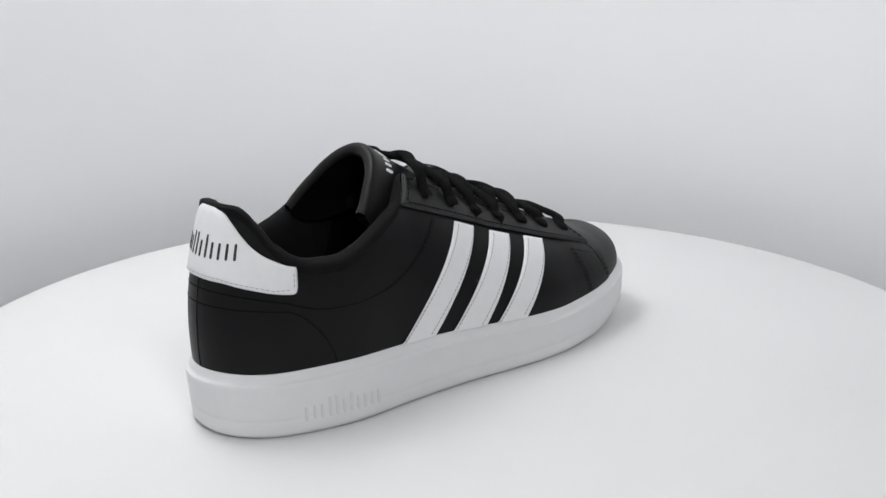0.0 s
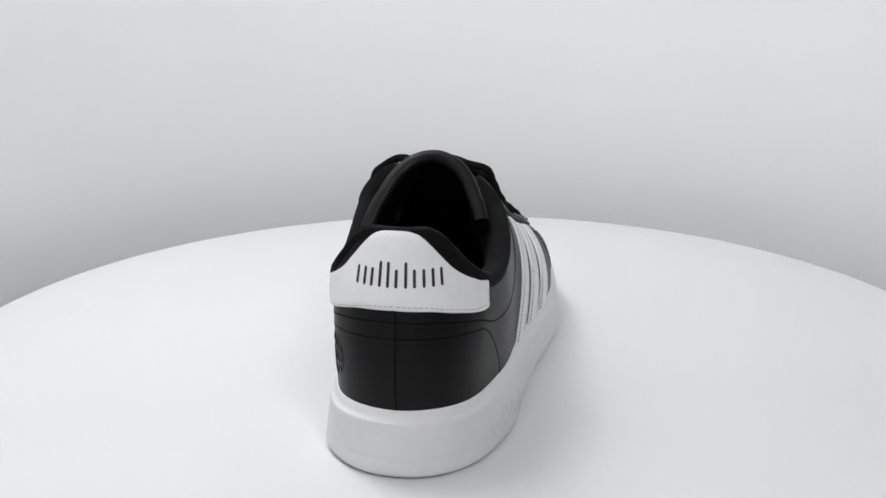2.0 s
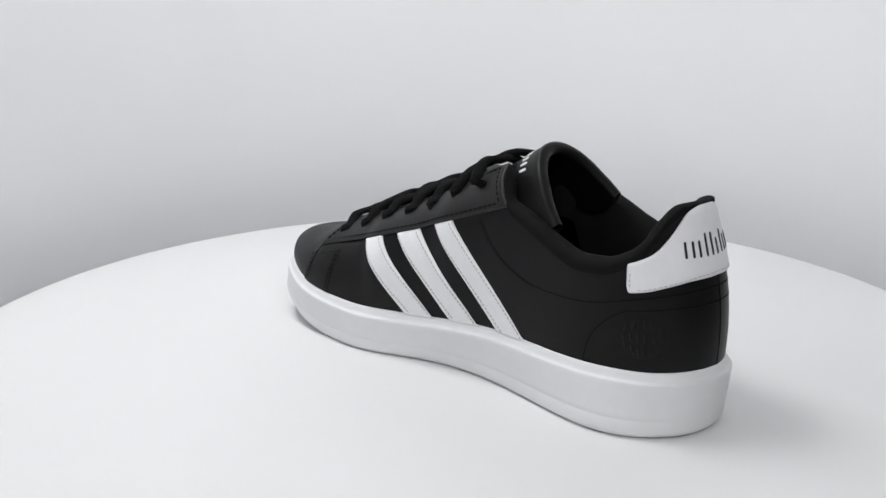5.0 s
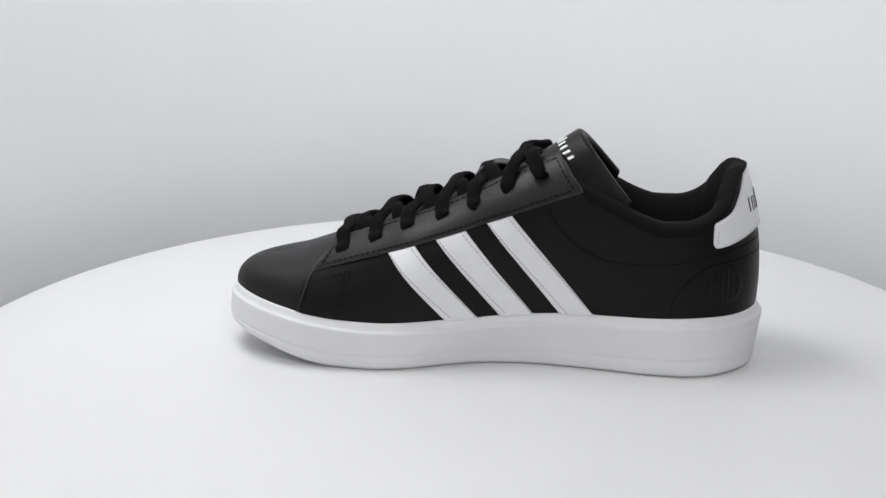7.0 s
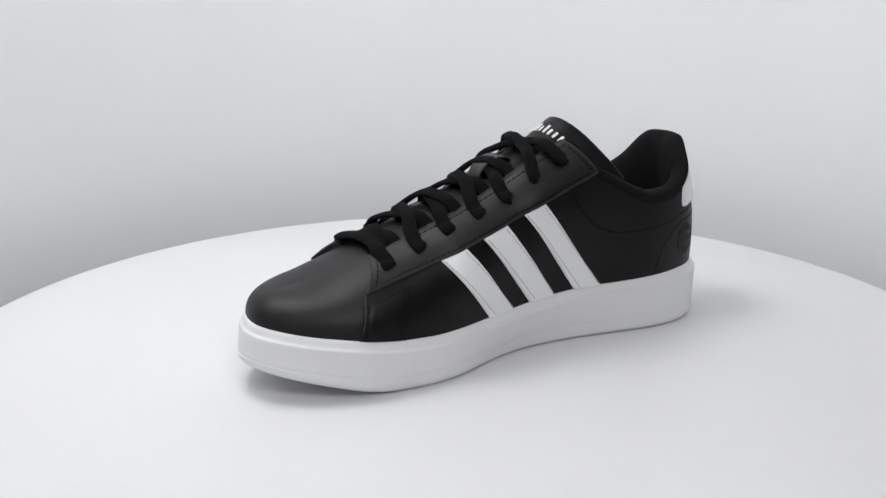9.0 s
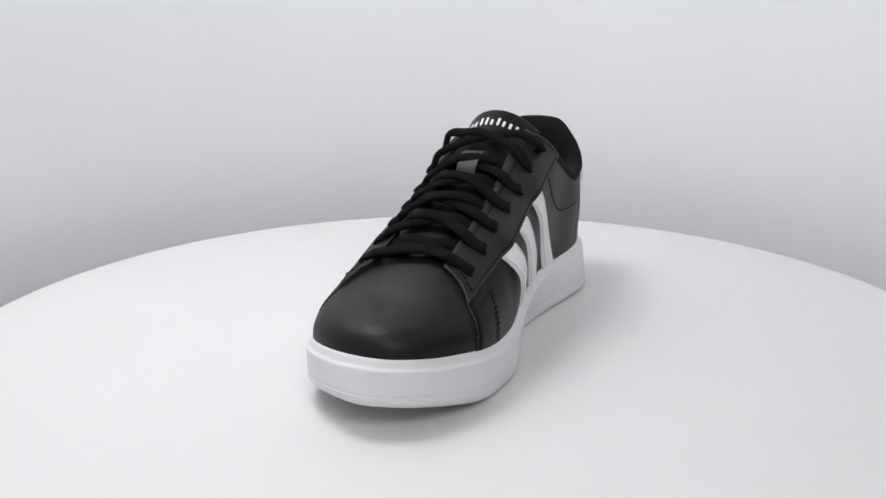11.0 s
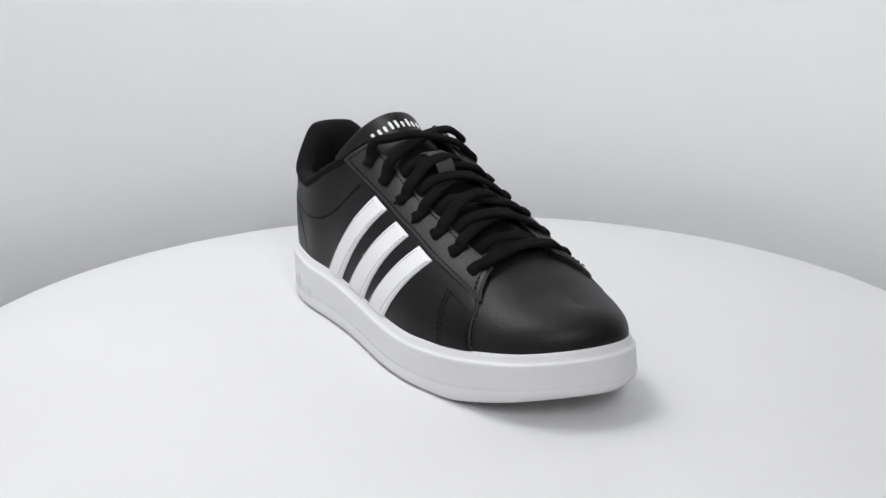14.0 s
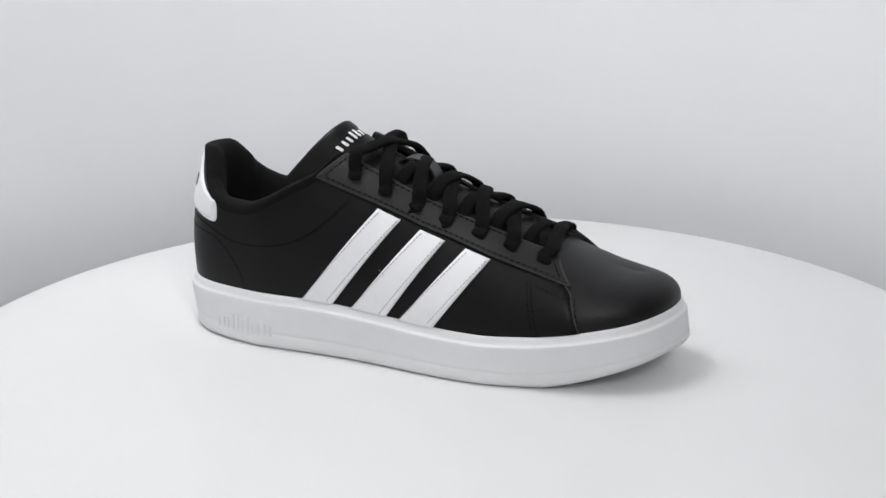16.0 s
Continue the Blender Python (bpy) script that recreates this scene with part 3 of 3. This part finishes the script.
def laces(shoe):
    def eyelet(side, k, d):
        s = s_of_bx(side, EYELETS[k][0])
        y = (29.6, 26.8)[side < 0]
        lo, hi = 0.3, 1.0
        for _ in range(30):
            v = (lo + hi) / 2
            lo, hi = (v, hi) if abs(last(side, s, np.array(v))[1]) > y else (lo, v)
        return off(side, s, np.array(v), np.array(d))

    def edge(side, x, d):
        s = s_of_bx(side, x)
        return off(side, s, v_edge(side, s), np.array(d))

    def centre(x, y, d):
        p = tongue_at(x, math.asin(max(-1, min(1, y / 23.0))) / 1.9)
        return p + np.array([0, 0, d])

    def strap(pts, wide=7.6, thick=3.1):
        p = smooth_path(pts)
        up = np.tile((0.25, 0.0, 1.0), (len(p), 1))
        up[:, 1] = np.clip(p[:, 1] / 30.0, -1, 1) * 0.75
        part("lace", tube(p, 1, 14, (wide, thick), up), LACE, shoe, "flat black woven shoelace")

    # straight bar across the first pair
    strap([eyelet(-1, 0, -2), eyelet(-1, 0, 3.0), eyelet(-1, 0, 4.4) + (-1.0, 5, 0.8), edge(-1, 57.5, 5.0), centre(58.5, -9, 5.8), centre(58.0, 1, 6.2), centre(57.0, 10, 5.8), edge(1, 56, 5.0),
           eyelet(1, 0, 4.4) + (-1.0, -5, 0.8), eyelet(1, 0, 3.0), eyelet(1, 0, -2)])
    for k in range(1, 5):
        x = EYELETS[k][0]
        for side in (1, -1):
            over = side == (1 if k % 2 else -1)
            h = 6.6 if over else 4.2
            # over the eyestay, across the tongue, and down under the far edge beside the next pair
            strap([eyelet(side, k, -2), eyelet(side, k, 2.8), eyelet(side, k, 3.8) + (0.2, -side * 4.5, 0.8), edge(side, x - 0.6, 4.4), centre(x - 2.2, side * 10, h - 0.6), centre(x - 4.2, side * -1, h),
                   centre(x - 7.0, side * -11, 5.0), centre(x - 9.4, side * -17, 1.6), centre(x - 11.0, side * -21, -2.6)])
    # low strands in the first gap, coming up from under the bar
    x = EYELETS[0][0]
    for side in (1, -1):
        strap([centre(x - 1, side * 19, -2.0), centre(x - 3, side * 12, 2.6), centre(x - 6, side * 1, 3.4 + 0.8 * side), centre(x - 9, side * -11, 2.6), centre(x - 11.5, side * -20, -2.2)], 6.6, 3.2)
    # top pairs
    x5, x6 = EYELETS[5][0], EYELETS[6][0]
    strap([eyelet(1, 5, -2), eyelet(1, 5, 2.8), eyelet(1, 5, 4.8) + (-1, -4, 1.8), edge(1, x5 - 4, 5.2), centre(x5 - 5.5, 8, 6.6), centre(x5 - 8, -3, 6.8), centre(x5 - 11, -13, 7.0), edge(-1, x6 - 2.5, 7.0), eyelet(-1, 6, 4.8) + (-1, 4, 1.6), eyelet(-1, 6, 2.8), eyelet(-1, 6, -2)], 7.0, 3.7)
    strap([eyelet(-1, 5, -2), eyelet(-1, 5, 2.8), eyelet(-1, 5, 4.8) + (-1, 4, 1.8), edge(-1, x5 - 3, 6.0), centre(x5 - 4, -9, 4.6), centre(x5 - 7.5, 1, 4.6), centre(x5 - 11, 11, 6.6), edge(1, x6 + 3, 7.0), eyelet(1, 6, 6.4) + (1.5, -2.5, 1.4), eyelet(1, 6, 5.0) + (0, 0.3, 0), eyelet(1, 6, 2.0), eyelet(1, 6, -2)], 7.2, 3.8)


def marks(name, place, normal, size, stroke, mat, parent, label, up=0.35):
    """A row of plain thin upright bars: place(u, w), normal(u, w) on a surface, u along and w up; size in mm."""
    ang = np.linspace(0, 2 * np.pi, 22, endpoint=False)
    c, q = np.cos(ang), np.sin(ang)
    for cu, w1 in ((0.02, 0.68), (0.12, 0.68), (0.21, 0.68), (0.31, 0.95), (0.40, 0.95), (0.49, 0.68), (0.59, 0.95), (0.68, 0.68), (0.78, 0.68), (0.88, 0.68), (0.98, 0.68)):
        ru, rw = stroke / 2 / size[0], w1 / 2
        rows = []
        for inset, h in ((0.0, -0.3), (0.0, 0.5), (0.15, 1.0), (0.6, 1.0), (0.99, 1.0)):
            u = cu + ru * (1 - inset) * np.sign(c) * np.abs(c) ** 0.5
            w = rw + (rw - ru * size[0] / size[1] * inset) * np.sign(q) * np.abs(q) ** 0.25
            rows.append(place(u, w) + normal(u, w) * (up * h if h > 0 else h))
        part(name, grid_geo(np.array(rows), close_j=True), mat, parent, label)


def heel_sz(u, w, z0, z1, y0, y1):
    """Heel surface by signed arc (positive inner) and height."""
    arc = y0 + (y1 - y0) * u
    return np.where(arc >= 0, 1, -1), np.abs(arc) / 340.0, z0 + (z1 - z0) * w


def on_heel(u, w, z0, z1, y0, y1, d=0.0):
    sd, s, z = heel_sz(u, w, z0, z1, y0, y1)
    d = np.full(s.shape, d)
    return np.where((sd > 0)[..., None], off(1, s, v_of_z(1, s, z), d), off(-1, s, v_of_z(-1, s, z), d))


def on_heel_n(u, w, z0, z1, y0, y1):
    sd, s, z = heel_sz(u, w, z0, z1, y0, y1)
    return np.where((sd > 0)[..., None], last_normal(1, s, v_of_z(1, s, z)), last_normal(-1, s, v_of_z(-1, s, z)))


def details(shoe):
    # plain bars where the tab, tongue and sole carry a mark
    hz = (86.0, 96.6, 20.5, -22.0)
    marks("heel_bar", lambda u, w: on_heel(u, w, *hz, 1.5), lambda u, w: on_heel_n(u, w, *hz), (42, 11), 1.35, MARK_BLACK, TAB, "thin plain black bar", 0.25)

    def tplace(u, w):
        return tongue_at(-53.8 - 5.4 * w, -0.375 + 0.75 * u)

    def tnorm(u, w):
        return tongue_normal(-53.8 - 5.4 * w, -0.375 + 0.75 * u)
    marks("tongue_bar", tplace, tnorm, (34, 8.0), 1.4, MARK_WHITE, TONGUE, "thin plain white bar", 0.35)
    ss = np.linspace(0, 1, 400)
    low, mid = on_curve(SOLE_CURVE, -1, ss), on_curve(UPPER_CURVE, -1, ss)

    def wplace(u, w):
        x, z = -131 + 38 * u, 10.0 + 10 * w
        k = np.clip((z - 3.6) / 25.5, 0, 1)
        ym = np.interp(x, mid[:, 0], mid[:, 1]) - 3.4
        return np.stack([x, np.interp(x, low[:, 0], low[:, 1]) * (1 - k) + ym * k, z], -1)

    def wnorm(u, w):
        a, c = wplace(u + 0.01, w) - wplace(u - 0.01, w), wplace(u, w + 0.01) - wplace(u, w - 0.01)
        n = np.cross(a, c)
        n /= np.linalg.norm(n, axis=-1, keepdims=True)
        return n * np.where(n[..., 1:2] > 0, -1, 1)
    marks("sole_bar", wplace, wnorm, (38, 11), 1.5, RUBBER_GREY, SOLE, "thin raised bar", 0.55)
    # heel tab stitching
    rows = []
    for side in (1, -1):
        arc = np.linspace(0, 45.0 if side > 0 else 48.0, 60)
        z = np.interp(arc, [0, 14, 26, 40, 46], [78.9, 78.0, 75.6, 72.6, 72.6])
        s = arc / 340.0
        rows.append(stitches(side, np.stack([s, v_of_z(side, s, z)], 1), 1.45, 1.7, 0.6, 0.2))
        z = np.linspace(73, 80, 12)
        s = np.full(12, (46.6 if side > 0 else 49.4) / 340.0)
        rows.append(stitches(side, np.stack([s, v_of_z(side, s, z)], 1), 1.45, 1.7, 0.6, 0.2))
    part("stitching", joined(*rows), GREY_THREAD, TAB, "pale grey thread")
    # seams
    seam_lines = {1: [[(-51, 90), (-57.4, 80), (-63, 74), (-69.4, 69.2), (-77, 65.2), (-85, 63), (-99, 62), (-114, 62.6), (-126, 64.8), (-134, 67)],
                      [(-113.5, 33.5), (-114.6, 40), (-117.2, 47), (-122, 53.4), (-128, 58.6), (-134, 62)]],
                  -1: [[(-48, 89), (-57, 80), (-64, 74), (-73, 68), (-83, 63.5), (-94, 61), (-106, 60), (-118, 60.6), (-127, 63), (-134, 66)],
                       [(-112, 32.5), (-114, 40), (-117.5, 46.5), (-122, 52.5), (-128, 58.6), (-134, 62.2)]]}
    for side in (1, -1):
        for k, pts in enumerate(seam_lines[side]):
            sv = xz_line(side, smooth_path([(x, z, 0) for x, z in pts])[:, :2], 1.0)
            s0 = sv[-1, 0]
            z1 = (72.4, 65.6)[k]
            tail = np.linspace(0, 1, 20)[1:]
            ts = s0 * (1 - tail)
            zz = pts[-1][1] + (z1 - pts[-1][1]) * np.sin(tail * np.pi / 2)
            sv = np.concatenate([sv, np.stack([ts, v_of_z(side, ts, zz)], 1)])
            p = off(side, sv[:, 0], sv[:, 1], np.full(len(sv), -0.12))
            part("seam", tube(p, 0.34, 6), THREAD, shoe, "fine black seam")
            if k == 0:
                n = int(len(sv) * 0.42)
                part("stitching", stitches(side, sv[:n] + (0.004, 0.0), 0.0, 2.0, 1.0, 0.3), THREAD, shoe, "black thread")
        rows = []
        for x0, z0, x1, z1 in ((73.0, 49.5, 77.2, 31.5), (75.4, 49.0, 80.0, 32.0), (51.0, 55.5, 57.5, 29.5), (53.2, 55.0, 59.7, 29.8)):
            rows.append(stitches(side, xz_line(side, [(x0, z0), (x1, z1)]), 0.75, 1.9, 0.9, 0.26))
        rows.append(stitches(side, xz_line(side, [(55, 53.5), (72, 48.0)]), 0.75, 1.9, 0.9, 0.26))
        part("stitching", joined(*rows), THREAD, shoe, "black thread")
    s = np.zeros(40)
    p = off(1, s, v_of_z(1, s, np.linspace(33.5, 78, 40)), np.full(40, -0.15))
    part("seam", tube(p, 0.42, 6), THREAD, shoe, "straight black back seam")
    # stray fibres caught between the stripes
    for x, z, dx, dz in ((-27.5, 55.5, 4.5, -5.5), (2.5, 34.5, -0.8, 4.5)):
        t = np.linspace(0, 1, 8)
        s_, v_ = sv_of_xz(-1, x + dx * t + 0.8 * np.sin(3 * t), z + dz * t)
        part("fibre", tube(off(-1, s_, v_, 0.4 + 0.9 * np.sin(np.pi * t)), 0.11, 5), GREY_THREAD, shoe, "tiny pale stray fibre")
    # round embossed mark of upright ribs on the inner heel
    cx, cz, rx, rz = -141.0, 50.3, 9.0, 9.6
    rr, aa = np.meshgrid(np.array([0.02, 0.5, 0.95, 1.06, 1.12]), np.linspace(0, 2 * np.pi, 32, endpoint=False), indexing="ij")
    s_, v_ = sv_of_xz(1, cx + rx * rr * np.cos(aa), cz + rz * rr * np.sin(aa))
    badge = part("embossed_mark", grid_geo(off(1, s_, v_, np.where(rr < 1, 0.10, np.where(rr < 1.1, 0.05, -0.25))), close_j=True), LEATHER, shoe, "round embossed mark of upright ribs")
    for k in (-0.86, -0.52, -0.17, 0.17, 0.52, 0.86):
        h = math.sqrt(1 - (0.9 * k) ** 2) * rz
        for z0, z1 in ((-1.0, -0.40), (-0.30, 0.30), (0.40, 1.0)):
            zz = np.linspace(cz + h * z0, cz + h * z1, 8)
            xx = cx + rx * k * np.sqrt(np.clip(1 - 0.8 * ((zz - cz) / rz) ** 2, 0, 1))
            s_, v_ = sv_of_xz(1, xx, zz)
            part("rib", tube(off(1, s_, v_, np.full(len(s_), -0.15)), [0.3, 0.5, 0.6, 0.6, 0.6, 0.6, 0.5, 0.3], 8), LEATHER, badge)


EYELETS = [(55.8, 66.0), (37.5, 71.0), (20.6, 76.8), (2.5, 83.8), (-14.0, 89.8), (-30.5, 96.5), (-47.6, 103.4)]


def motions():
    rows = []
    for i in range(33):
        t = i * 0.5
        rows.append((t, pose(0, 0, 0, 0, 0, 179.95 + 18.534 * (t - 7.35))))
    walk(SHOE, rows)
    walk(TABLE, rows)


booth()
TABLE = turntable()
SHOE = new("sneaker")
tagged(SHOE, "black leather low-top sneaker with white stripes and white rubber sole", "sneaker")
SOLE, RIM_XY, LOW_XY = sole(SHOE)
upper(SHOE)
TAB = overlays(SHOE)
TONGUE = tongue(SHOE)
laces(SHOE)
details(SHOE)
motions()
